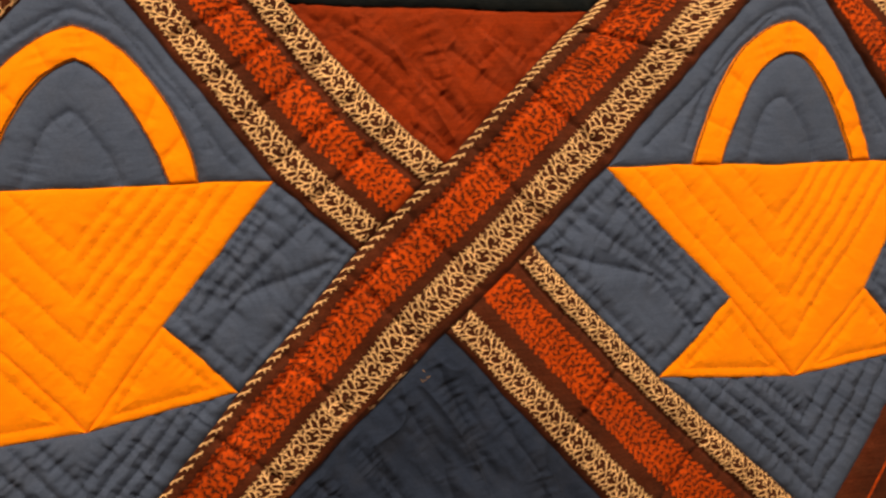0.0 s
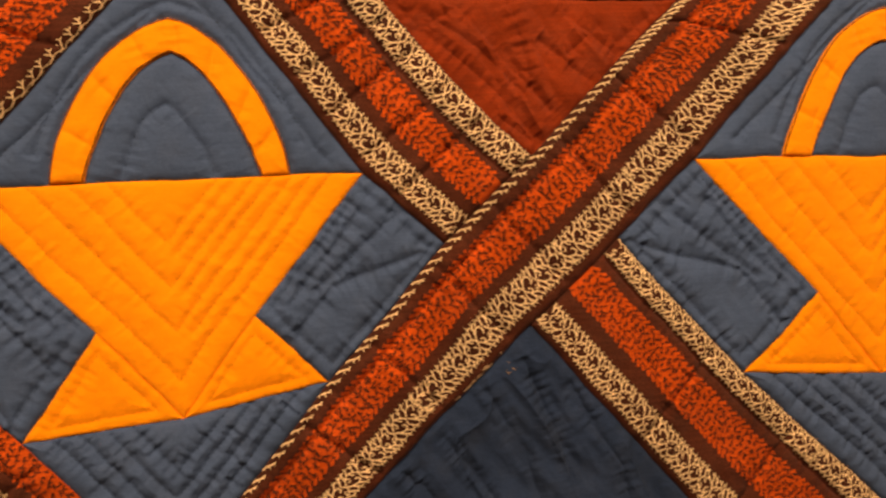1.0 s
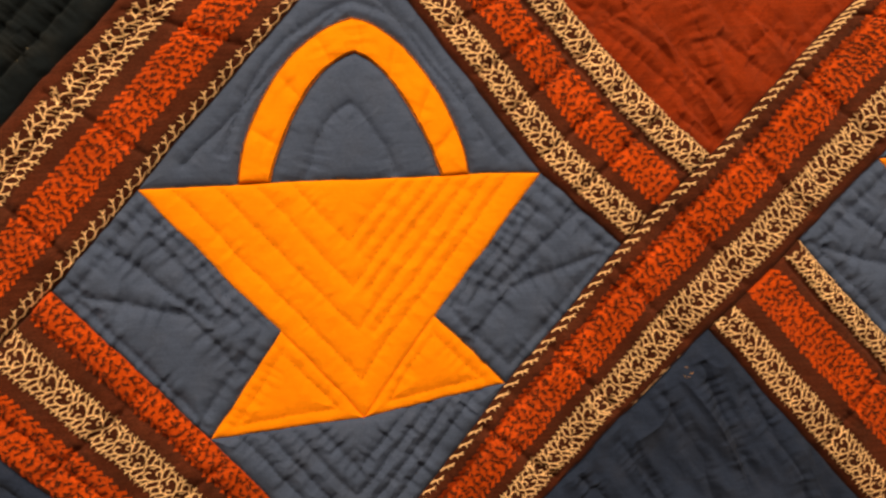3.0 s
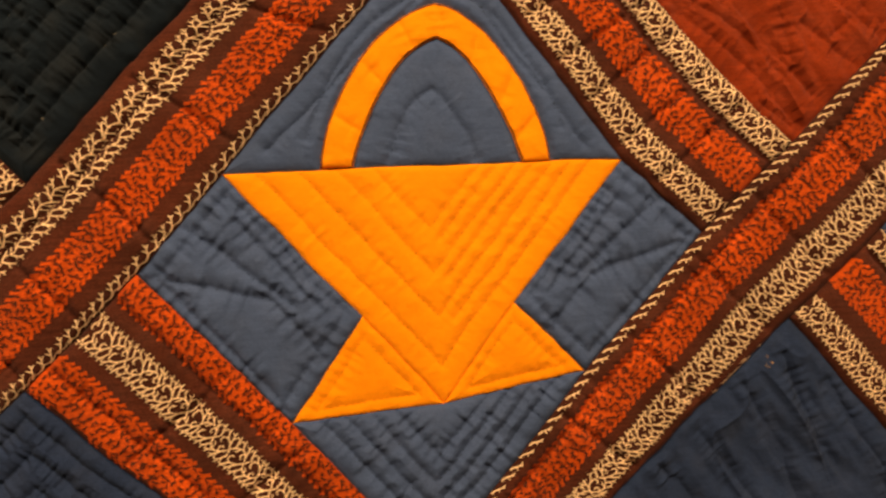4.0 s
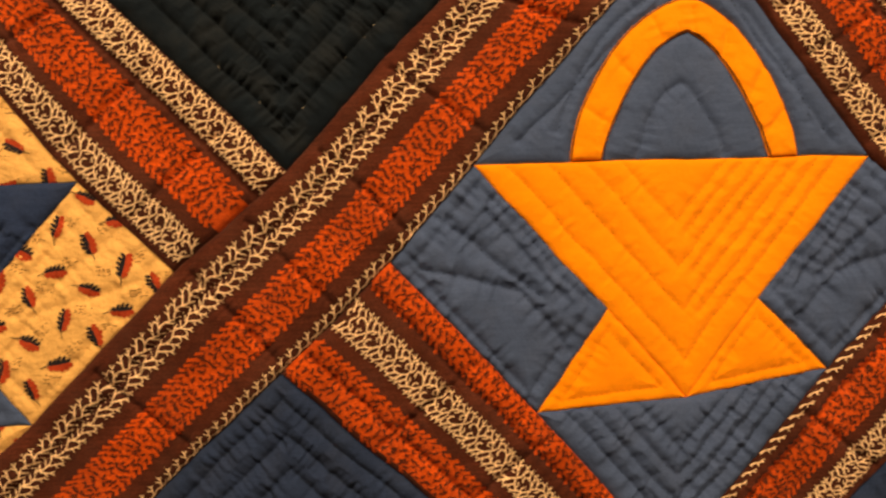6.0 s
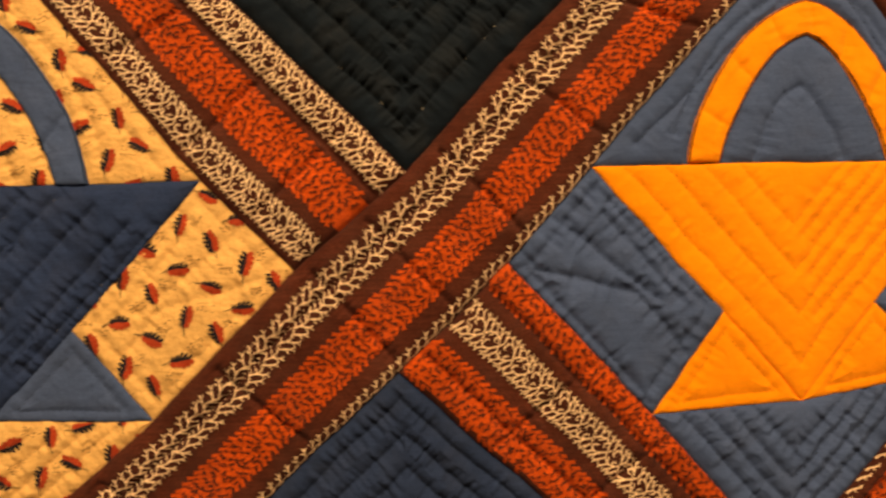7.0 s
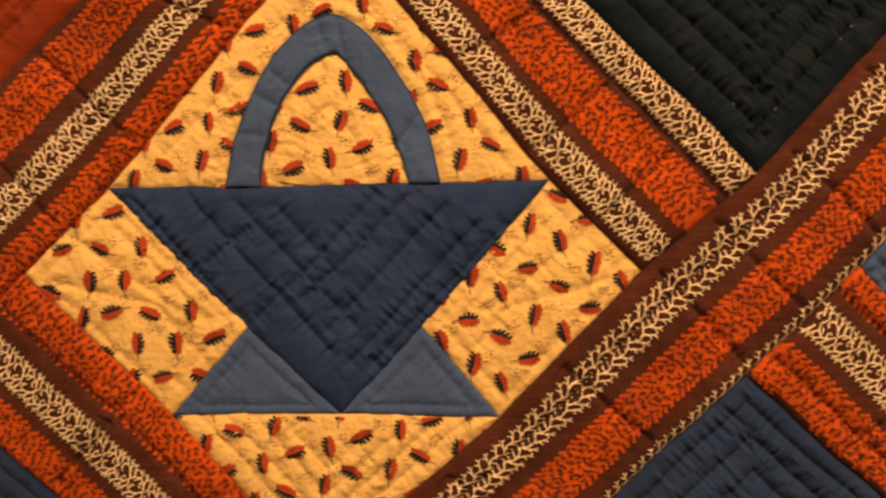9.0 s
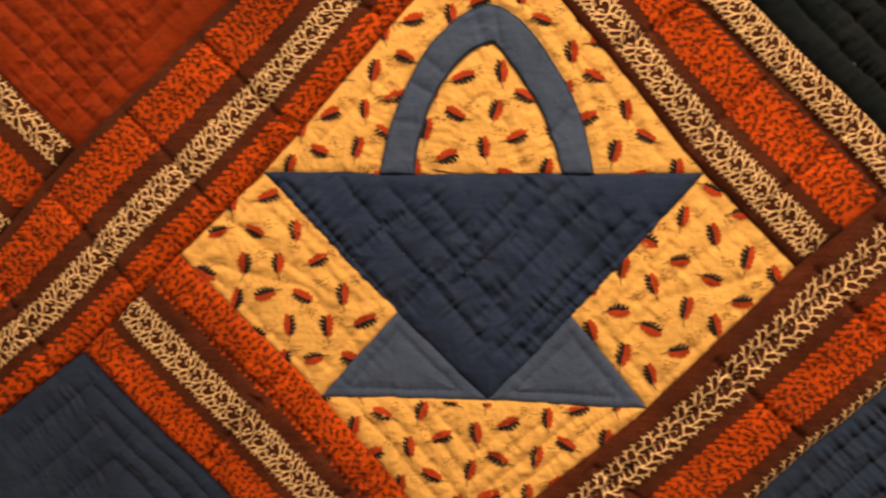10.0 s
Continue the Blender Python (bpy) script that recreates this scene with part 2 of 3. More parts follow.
class Print:
    """Ink or thread on a cloth: strokes and blots gathered into one mesh that lies on it."""

    def __init__(self, cloth, proud=0.00022):
        self.cloth, self.proud, self.points, self.faces, self.kinds = cloth, proud, [], [], []

    def blot(self, poly, kind=0):
        n = len(self.points)
        self.points += [tuple(q) for q in poly]
        self.faces.append(list(range(n, n + len(poly))))
        self.kinds.append(kind)

    def stroke(self, line, wide, kind=0, taper=1.0):
        line = np.asarray(line, float)
        t = np.gradient(line, axis=0) if len(line) > 2 else np.repeat(line[1:] - line[:1], 2, 0)
        t /= np.hypot(*t.T)[:, None] + 1e-12
        w = np.linspace(1, taper, len(line))[:, None] * wide / 2
        side = np.stack([-t[:, 1], t[:, 0]], 1) * w
        n, m = len(self.points), len(line)
        self.points += [tuple(q) for q in line + side] + [tuple(q) for q in line - side]
        for k in range(m - 1):
            self.faces.append([n + k, n + k + 1, n + m + k + 1, n + m + k])
            self.kinds.append(kind)

    def done(self, name, materials, parent, label=""):
        if not self.faces:
            return None
        p = np.array(self.points)
        v = self.cloth.place(p, self.proud)
        faces = []
        for f in self.faces:
            q = p[f]
            area = np.sum(q[:, 0] * np.roll(q[:, 1], -1) - np.roll(q[:, 0], -1) * q[:, 1])
            faces.append(f if area > 0 else f[::-1])
        return mesh_part(name, v, faces, materials, parent, label, self.kinds, "stuff")


def clipped(poly, region):
    """The part of a polygon inside a convex region."""
    area = sum(p[0] * q[1] - q[0] * p[1] for p, q in zip(region, region[1:] + region[:1]))
    region = region if area > 0 else region[::-1]
    out = [tuple(p) for p in poly]
    for (ax, az), (bx, bz) in zip(region, region[1:] + region[:1]):
        side = lambda p: (bx - ax) * (p[1] - az) - (bz - az) * (p[0] - ax)
        src, out = out, []
        for p, q in zip(src, src[1:] + src[:1]):
            sp, sq = side(p), side(q)
            if sp >= 0:
                out.append(p)
            if (sp >= 0) != (sq >= 0):
                k = sp / (sp - sq)
                out.append((p[0] + k * (q[0] - p[0]), p[1] + k * (q[1] - p[1])))
        if len(out) < 3:
            return []
    return out


rng = random.Random(11)


def stitches(cloth, parent, material, gap=0.0042, size=0.0018, wide=0.00045, keep=1.0, label=""):
    """Running stitch along the quilting lines."""
    pr = Print(cloth, 0.0002)
    for line in cloth.quilting:
        for p, q in zip(line[:-1], line[1:]):
            p, q = np.array(p), np.array(q)
            n = np.hypot(*(q - p))
            s = rng.uniform(0, gap)
            while s + size < n:
                if rng.random() < keep:
                    t, off = (q - p) / n, np.array([rng.gauss(0, 0.00025), rng.gauss(0, 0.00025)])
                    one = size * rng.uniform(0.8, 1.2)
                    a, b = p + t * s + off, p + t * (s + one) + off + np.array([rng.gauss(0, 0.0001), rng.gauss(0, 0.0001)])
                    pr.stroke([a, (a + b) / 2, b], wide)
                s += gap * rng.uniform(0.85, 1.15)
    return pr.done("quilting_thread", [material], parent, label)


# ---- the sashing ----


def vine(pr, cloth, f0, f1, style, wide=0.00097):
    """A coral-like printed vine along a strip, between the parts f0 and f1 of its width."""
    total, w = cloth.lengths()[-1], cloth.width()
    half, mid = (f1 - f0) * w / 2, (f0 + f1) / 2
    start = rng.uniform(0, 0.015)

    def put(line, thick, taper=1.0):
        line = np.array(line)
        # u runs along the strip, v across it
        us, vs = total - line[:, 0], line[:, 1]
        if us.max() > total or us.min() < 0:
            return
        f = np.clip(mid + vs / w, max(f0 - 0.03, 0.002), min(f1 + 0.03, 0.998))
        pr.stroke(cloth.at(us, f), thick * rng.uniform(0.9, 1.1), 0, taper)

    def twig(u, root, s, reach, lean, tines=True):
        """A slanting stalk from the stem to the edge, with a forked tip and a side shoot."""
        j = rng.gauss(0, 0.0004)
        tip = (u + lean + j, s * half * reach)
        elbow = (u + lean * 0.52 + j, root + (tip[1] - root) * 0.55)
        put([(u, root), (u + lean * 0.2, root + (elbow[1] - root) * 0.5), elbow, tip], wide, 0.85)
        put([tip, (tip[0] + 0.0026, tip[1] + s * half * 0.06)], wide * 0.85, 0.7)
        put([tip, (tip[0] + 0.0004, tip[1] + s * half * 0.22)], wide * 0.85, 0.7)
        if tines:
            put([elbow, (elbow[0] - 0.0010, elbow[1] + s * half * 0.26)], wide * 0.85, 0.7)

    if style == "half":
        # only a side of the vine shows, its stem by the seam
        inward = 1 if f0 < 0.5 else -1
        edge = -inward * half * 0.62
        narrow = half < 0.0040
        n = int(total / 0.0016)
        if not narrow:
            put([(total * (0.002 + 0.996 * k / n), edge + 0.0007 * math.sin(k * 0.9)) for k in range(n + 1)], wide * 0.5)
        u = 0.002
        while u < total - 0.009:
            j = rng.gauss(0, 0.0004)
            lean = 0.0046 if narrow else 0.0040
            tip = (u + lean + j, edge + inward * half * 1.0)
            elbow = (u + lean * 0.5 + j, edge + inward * half * 0.45)
            put([(u - 0.0030, edge - inward * half * 0.15), (u, edge), elbow, tip], wide * 0.9, 0.85)
            put([tip, (tip[0] + 0.0026, tip[1] + inward * half * 0.16)], wide * 0.85, 0.7)
            put([tip, (tip[0] + 0.0004, tip[1] + inward * half * 0.62)], wide * 0.85, 0.7)
            put([elbow, (elbow[0] - 0.0014, elbow[1] + inward * half * 0.75)], wide * 0.9, 0.7)
            u += (0.0096 if narrow else 0.0084) * rng.uniform(0.88, 1.12)
        return
    if style == "feather":
        # two scalloped stems either side of a fold, long slanting twigs outward and short sprouts inward
        period, n = 0.0142, int(total / 0.0012)
        for s in (1, -1):
            shift = 0.0 if s > 0 else 0.0045
            stem = lambda u: s * half * (0.16 + 0.26 * abs(math.sin(math.pi * (u - start - shift) / period)))
            put([(total * (0.001 + 0.998 * k / n), stem(total * k / n)) for k in range(n + 1)], wide * 0.9)
            u = 0.0015 + shift
            while u < total - 0.010:
                twig(u, stem(u), s, rng.uniform(0.72, 0.80), 0.0050)
                twig(u + period * 0.5, stem(u + period * 0.5), s, rng.uniform(0.70, 0.80), 0.0036)
                for g, long in ((0.25, 0.0030), (0.55, 0.0022), (0.85, 0.0026)):
                    root = (u + period * g, stem(u + period * g))
                    put([root, (root[0] + long, s * half * 0.03)], wide * 0.85, 0.75)
                u += period * rng.uniform(0.92, 1.08)
        return
    # a chain of loops, each with a curl inside and open on a side in turn
    period = 0.0130
    k = -1
    while start + k * period < total:
        u, s = start + k * period + rng.gauss(0, 0.0005), (1 if k % 2 == 0 else -1)
        sway = half * 0.06 * math.sin(k * 1.7)
        arc = lambda q, side: (u + period * q, sway * math.sin(math.pi * q) + side * half * (0.05 + 0.43 * math.sin(math.pi * q) ** 0.8))
        put([arc(q / 10, s) for q in range(11)], wide * 0.9)
        put([arc(q / 10, -s) for q in range(8)] + [(u + period * 0.70, -s * half * 0.14), (u + period * 0.56, -s * half * 0.06)], wide)
        put([arc(0.30, s), (u + period * 0.40, s * half * 0.20), (u + period * 0.30, s * half * 0.04), (u + period * 0.20, s * half * 0.10)], wide * 0.95, 0.8)
        put([arc(0.62, s), (u + period * 0.66, s * half * 0.22), (u + period * 0.78, s * half * 0.12)], wide * 0.9, 0.8)
        put([arc(1.0, s), arc(0.86, -s)], wide * 0.85)
        for side in (1, -1):
            for q in (0.16, 0.50, 0.84):
                root = arc(q, side)
                twig(root[0], root[1], side, rng.uniform(0.72, 0.80), 0.0026, q != 0.5)
        k += 1


def flame(orange, dark, cloth, f0, f1):
    """The dense orange band: forked twigs along its edges, and small dark gaps between its branches."""
    total, w = cloth.lengths()[-1], cloth.width()
    for f, s in ((f0, -1), (f1, 1)):
        if f < 0.03 or f > 0.97:
            continue
        u = 0.003
        while u < total - 0.007:
            d, lean, j = 0.0040 / w * s * rng.uniform(0.7, 1.15), 0.0034, rng.gauss(0, 0.0005)
            if 0.004 < f + d * 1.1 < 0.996:
                # the twigs lean towards the strip's start
                line = lambda pts: cloth.at(np.array([np.clip(total - (total - u + p), 0, total) for p, q in pts]), np.array([f + d * q for p, q in pts]))
                orange.stroke(line([(0.0012, -0.35), (0.0, 0.1), (-lean * 0.5 + j, 0.62)]), 0.0030, 0, 0.6)
                orange.stroke(line([(-lean * 0.4 + j, 0.5), (-lean + j, 0.70)]), 0.0017, 0, 0.7)
                orange.stroke(line([(-lean * 0.4 + j, 0.5), (-lean * 0.45 + j, 1.0)]), 0.0017, 0, 0.7)
            u += rng.uniform(0.0046, 0.0062)
    rows = max(3, round((f1 - f0) * w / 0.0033))
    for r in range(rows):
        v = f0 + (f1 - f0) * (r + 0.5) / rows
        u = rng.uniform(0.003, 0.006)
        # the gaps fan out from the middle of the band as its twigs do
        fan = 1 if r + 0.5 > rows / 2 else -1
        while u < total - 0.006:
            x, y = u + rng.gauss(0, 0.0007), v + rng.gauss(0, 0.0007) / w
            turn, k = fan * rng.choice((-0.75, -0.3, 0.9, 1.5)) + rng.gauss(0, 0.25), rng.uniform(0.7, 1.2)
            c, d = math.cos(turn), math.sin(turn)
            at = lambda pts: cloth.at(np.array([x + k * (p * c - q * d) for p, q in pts]),
                                      np.clip(np.array([y + k * (p * d + q * c) / w for p, q in pts]), f0 + 0.003, f1 - 0.003))
            dark.stroke(at([(-0.0022, -0.0003), (-0.0004, 0.0002), (0.0019, 0.0001)]), 0.00160 * rng.uniform(0.7, 1.25), 0, 0.5)
            dark.stroke(at([(-0.0002, 0.0002), (0.0005, 0.0021 * fan)]), 0.0012, 0, 0.5)
            u += rng.uniform(0.0046, 0.0060)


def sash(parent, a, b, profile, label, creases=(), lengthwise=(), frayed=None):
    """A strip of striped cloth; profile: (band, share of the width) from edge a to edge b."""
    names = [p[0] for p in profile]
    share = np.array([p[1] for p in profile], float)
    cuts = np.concatenate([[0], np.cumsum(share / share.sum())])
    probe = Cloth(a, b)
    total = probe.lengths()[-1]
    lines = []
    for u in creases:
        lines.append([tuple(probe.at(total * u, 0.08)), tuple(probe.at(total * (u + 0.004), 0.92))])
    for f in lengthwise:
        us = np.linspace(0.01, 0.99, 12) * total
        lines.append([tuple(q) for q in probe.at(us, np.full(12, f))])
    cloth = Cloth(a, b, lines, puff=0.0054, pucker=0.0018, crease=0.0005, lift=0.0006, seam=0.0028, valley=0.0024)
    mats = [BROWN, MAROON, FLAME]
    code = {"brown": 0, "vine": 1, "feather": 1, "half": 1, "flame": 2, "line": 2}
    ob = sew("sashing_strip", cloth, mats, parent, label, cuts, [code[n] for n in names])
    cream, orange, dark = Print(cloth, 0.0006), Print(cloth, 0.00035), Print(cloth, 0.0006)
    for k, n in enumerate(names):
        f0, f1 = cuts[k], cuts[k + 1]
        if n == "vine":
            vine(cream, cloth, f0, f1, "ring")
        elif n == "feather":
            vine(cream, cloth, f0, f1, "feather")
        elif n == "half":
            vine(cream, cloth, f0, f1, "half")
        elif n == "flame":
            flame(orange, dark, cloth, f0, f1)
    if frayed:
        us = np.linspace(0, total, 400)
        rim = cloth.at(us, np.full(400, 0.975))
        u0 = us[np.argmin(np.hypot(rim[:, 0] - frayed[0], rim[:, 1] - frayed[1]))]
        for k in range(26):
            u, f = u0 + rng.gauss(0, 0.009), 0.985 - abs(rng.gauss(0, 0.012))
            cream.stroke(cloth.at(np.array([u, u + rng.uniform(0.002, 0.005)]), np.array([f, f - rng.uniform(-0.006, 0.008)])), rng.uniform(0.0004, 0.0011), 0, 0.3)
    cream.done("vine_print", [CREAM_INK], ob, "cream printed branching vine")
    orange.done("fringe_print", [FLAME], ob)
    dark.done("speckle_print", [DARK_INK], ob)
    return ob


quilt = tagged(new("quilt"), "hand-stitched patchwork basket quilt hanging flat on a plastered wall", "quilt")
bm = bmesh.new()
bmesh.ops.create_cube(bm, size=1)
for v in bm.verts:
    v.co = (-0.2 + v.co.x * 1.8, 0.0047 + v.co.y * 0.0066, 1.355 + v.co.z * 0.61)
data = bpy.data.meshes.new("backing")
bm.to_mesh(data), bm.free()
data.materials.append(BACKING)
backing = new("backing", data)
backing.parent = quilt

# corners of the plan: X, Y, Z are the crossings; n, e, s, w their corners
Xn, Xe, Xs, Xw = (0.1295, 1.466), (0.1942, 1.400), (0.1197, 1.3396), (0.0583, 1.4057)
Yn, Ye, Ys, Yw = (-0.4046, 1.462), (-0.3355, 1.397), (-0.4127, 1.3231), (-0.4834, 1.3945)
Zn, Ze, Zs, Zw = (-0.9926, 1.474), (-0.9147, 1.3979), (-0.9871, 1.3263), (-1.055, 1.406)
apex_a, foot_a, apex_b, foot_b, apex_c, foot_c = (-0.119, 1.632), (-0.1476, 1.182), (0.447, 1.6354), (0.4275, 1.1532), (-0.6935, 1.6394), (-0.7093, 1.1856)
A = dict(tl=(-0.2765, 1.4617), tr=(0.0032, 1.4604), nr=(-0.0795, 1.3622), fr=(-0.0306, 1.3108), bm=(-0.1326, 1.2958), fl=(-0.2368, 1.2879), nl=(-0.1868, 1.3583))
B = dict(tl=(0.2602, 1.4575), tr=(0.558, 1.4500), nr=(0.4869, 1.3436), fr=(0.5330, 1.2890), bm=(0.4116, 1.2766), fl=(0.2905, 1.2880), nl=(0.3602, 1.3459))
C = dict(tl=(-0.8539, 1.4573), tr=(-0.5446, 1.4576), nr=(-0.6336, 1.3581), fr=(-0.5809, 1.2950), bm=(-0.6906, 1.2987), fl=(-0.8106, 1.2979), nl=(-0.7565, 1.3581))
B_right = (0.63, 1.40)
TOP, BOTTOM, WEST, EAST = 1.66, 1.05, -1.10, 0.70
STRIPED = "brown cotton sashing strip printed with flame-orange and cream vines"

sash(quilt, [(0.342, TOP), (0.2679, 1.5924), (0.19, 1.524), Xn, Xw, A["fr"], foot_a, (-0.199, 1.126), (-0.2685, BOTTOM)],
     [(0.473, TOP), (0.41, 1.60), B["tl"], Xe, Xs, (0.03, 1.261), (-0.09, 1.1556), (-0.14, 1.1115), (-0.21, BOTTOM)],
     [("half", 0.072), ("brown", 0.118), ("flame", 0.28), ("brown", 0.13), ("vine", 0.30), ("brown", 0.10)], STRIPED,
     creases=(0.17, 0.27, 0.35, 0.43, 0.50, 0.58, 0.66, 0.75), lengthwise=(0.20,), frayed=(0.078, 1.301))
sash(quilt, [(-0.2145, TOP), (-0.2955, 1.576), (-0.35, 1.5205), Yn, Yw, C["fr"], foot_c, (-0.772, 1.1275), (-0.856, BOTTOM)],
     [(-0.0931, TOP), (-0.2, 1.5445), A["tl"], Ye, Ys, (-0.5006, 1.2425), (-0.62, 1.133), (-0.67, 1.087), (-0.7105, BOTTOM)],
     [("brown", 0.11), ("feather", 0.275), ("brown", 0.135), ("flame", 0.25), ("brown", 0.14), ("half", 0.09)], STRIPED,
     creases=(0.14, 0.24, 0.33, 0.41, 0.47, 0.57, 0.69), lengthwise=(0.248,))
sash(quilt, [(-0.795, TOP), (-0.8788, 1.5813), (-0.93, 1.533), Zn, Zw, (WEST, 1.3566)],
     [(-0.675, TOP), (-0.80, 1.5187), C["tl"], Ze, Zs, (WEST, 1.236)],
     [("brown", 0.12), ("flame", 0.26), ("brown", 0.14), ("vine", 0.22), ("brown", 0.11), ("flame", 0.15)], STRIPED,
     creases=(0.2, 0.37, 0.52, 0.68, 0.83), lengthwise=())
sash(quilt, [apex_a, apex_a, A["tr"], Xw], [(-0.0931, TOP), (-0.0378, TOP), (0.0755, 1.5223), Xn],
     [("brown", 0.06), ("vine", 0.23), ("brown", 0.13), ("flame", 0.23), ("brown", 0.10), ("vine", 0.25)], STRIPED,
     creases=(0.37, 0.49, 0.60, 0.72, 0.84), lengthwise=(0.735,))
sash(quilt, [apex_c, apex_c, C["tr"], Yw], [(-0.675, TOP), (-0.5977, TOP), (-0.475, 1.535), Yn],
     [("brown", 0.05), ("vine", 0.24), ("brown", 0.11), ("flame", 0.265), ("brown", 0.095), ("vine", 0.24)], STRIPED,
     creases=(0.45, 0.67, 0.86), lengthwise=(0.74,))
sash(quilt, [Ye, A["fl"], (-0.1847, 1.2263), foot_a], [Ys, (-0.3148, 1.233), (-0.26, 1.183), (-0.199, 1.126)],
     [("flame", 0.17), ("brown", 0.125), ("vine", 0.27), ("brown", 0.125), ("flame", 0.265), ("brown", 0.045)], STRIPED,
     creases=(0.3, 0.55), lengthwise=(0.20, 0.80))
sash(quilt, [Xe, B["fl"], (0.4036, 1.1765), foot_b], [Xs, (0.2216, 1.2143), (0.32, 1.094), (0.355, 1.053)],
     [("vine", 0.19), ("brown", 0.13), ("flame", 0.25), ("brown", 0.15), ("vine", 0.24), ("brown", 0.04)], STRIPED,
     creases=(0.34, 0.6), lengthwise=(0.20,))
sash(quilt, [Ze, C["fl"], (-0.7463, 1.2263), foot_c], [Zs, (-0.8742, 1.2216), (-0.822, 1.174), (-0.772, 1.1275)],
     [("flame", 0.24), ("brown", 0.15), ("vine", 0.25), ("brown", 0.11), ("flame", 0.25)], STRIPED, creases=(0.4, 0.7), lengthwise=(0.26,))
sash(quilt, [Zn, (-1.05, 1.5265), (WEST, 1.573)], [Zw, (-1.0775, 1.427), (WEST, 1.448)],
     [("vine", 0.22), ("brown", 0.15), ("flame", 0.27), ("brown", 0.14), ("vine", 0.22)], STRIPED, creases=(0.5,))
sash(quilt, [apex_b, (0.5281, 1.5069), B_right], [(0.473, TOP), (0.608, 1.572), (EAST, 1.475)],
     [("brown", 0.08), ("flame", 0.24), ("brown", 0.14), ("vine", 0.28), ("brown", 0.10), ("flame", 0.16)], STRIPED, creases=(0.4,))
sash(quilt, [B_right, (0.5023, 1.255), (0.4408, 1.1713), (0.355, 1.053)], [(EAST, 1.34), (0.575, 1.20), (0.515, 1.12), (0.465, 1.053)],
     [("brown", 0.24), ("line", 0.025), ("brown", 0.16), ("vine", 0.30), ("brown", 0.275)], STRIPED, creases=(0.3, 0.5))


# ---- the patches ----
def mix2(p, q, k):
    return (p[0] + (q[0] - p[0]) * k, p[1] + (q[1] - p[1]) * k)


def inset(poly, k, closed=True):
    cx, cz = sum(p[0] for p in poly) / len(poly), sum(p[1] for p in poly) / len(poly)
    out = [mix2((cx, cz), p, k) for p in poly]
    return out + out[:1] if closed else out


def vees(left, right, tip, parts):
    """Nested V lines in a triangle, parallel to the sides that meet at the tip."""
    top = mix2(left, right, 0.5)
    return [[mix2(top, left, k), mix2(top, tip, k), mix2(top, right, k)] for k in parts]


def arch(l, r, apex, left, right, n=32):
    """An arch from l to r over the apex; left and right: how steep it rises and how pointed it ends on that side."""
    out = []
    for k in range(n + 1):
        t = math.pi * k / n
        c = -math.cos(t)
        power, point = left if c < 0 else right
        x = apex[0] + c * (apex[0] - l[0] if c < 0 else r[0] - apex[0])
        z0 = l[1] + (r[1] - l[1]) * k / n
        out.append((x, z0 + (apex[1] - z0) * ((1 - point) * max(0.0, math.sin(t)) ** power + point * (1 - abs(c)))))
    out[0], out[-1] = l, r
    return out


def leaf(dark_red, cx, cz, angle, flip, size, region):
    """A printed leaf: red lobes on a side of its rib, dark ones on the other."""
    c, s = math.cos(angle), math.sin(angle)
    turn = lambda x, y: (cx + size * (x * c - y * flip * s), cz + size * (x * s + y * flip * c))

    def oval(x, y, rx, ry, tilt, kind, n=9):
        ct, st = math.cos(tilt), math.sin(tilt)
        pts = [turn(x + rx * math.cos(t) * ct - ry * math.sin(t) * st, y + rx * math.cos(t) * st + ry * math.sin(t) * ct)
               for t in (2 * math.pi * k / n for k in range(n))]
        pts = clipped(pts, region)
        if pts:
            dark_red.blot(pts, kind)

    for k in range(5):
        x = -0.0060 + 0.0029 * k
        reach = (0.0034, 0.0046, 0.0050, 0.0045, 0.0032)[k] * rng.uniform(0.9, 1.1)
        oval(x + 0.0012, reach * 0.48, reach * 0.56, 0.00165, math.radians(62), 1)
        oval(x + 0.0011, -reach * 0.52, reach * 0.58, 0.00105, math.radians(-58), 0)
    oval(0.0003, 0.0010, 0.0078, 0.0016, 0.0, 1)
    oval(0, -0.0009, 0.0074, 0.0013, 0.0, 0)
    q = [turn(-0.0070, 0.0002), turn(-0.0122, 0.0010), turn(-0.0122, 0.0006), turn(-0.0070, -0.0005)]
    q = clipped(q, region)
    if q:
        dark_red.blot(q, 0)


# the printed cloth's repeat: two steps, and the leaves of one unit: x, z, turn in degrees, side of the red lobes
UPRIGHT = [(0, 0, 156, -1), (0.0200, -0.0235, 96, -1), (0.0410, -0.0155, 17, 1), (0.0265, 0.0025, 80, -1)]
TURNED = [(0, 0, 7, -1), (0.0222, -0.0132, -24, -1), (0.0040, -0.0330, 76, -1), (-0.0185, -0.0170, 112, -1)]
MIXED = UPRIGHT[:1] + [(0.0172, -0.0230, 92, -1), (0.0440, -0.0195, 18, 1), (0.0275, 0.0003, 96, -1),
                       (-0.0265, 0.0005, 192, 1), (-0.0082, -0.0228, 84, 1), (-0.0368, -0.0285, -22, -1), (-0.0140, -0.0465, 80, 1)]
REPEATS = {"top": ((-0.716, 1.498), (0.0360, -0.0410), (0.0480, 0.0130), UPRIGHT),
           "west": ((-0.859, 1.414), (0.0355, -0.0440), (0.0840, 0.0550), MIXED),
           "east": ((-0.561, 1.398), (-0.0415, -0.0340), (0.0425, -0.0285), TURNED),
           "bottom": ((-0.766, 1.285), (0.0360, -0.0410), (0.0480, 0.0125), UPRIGHT)}


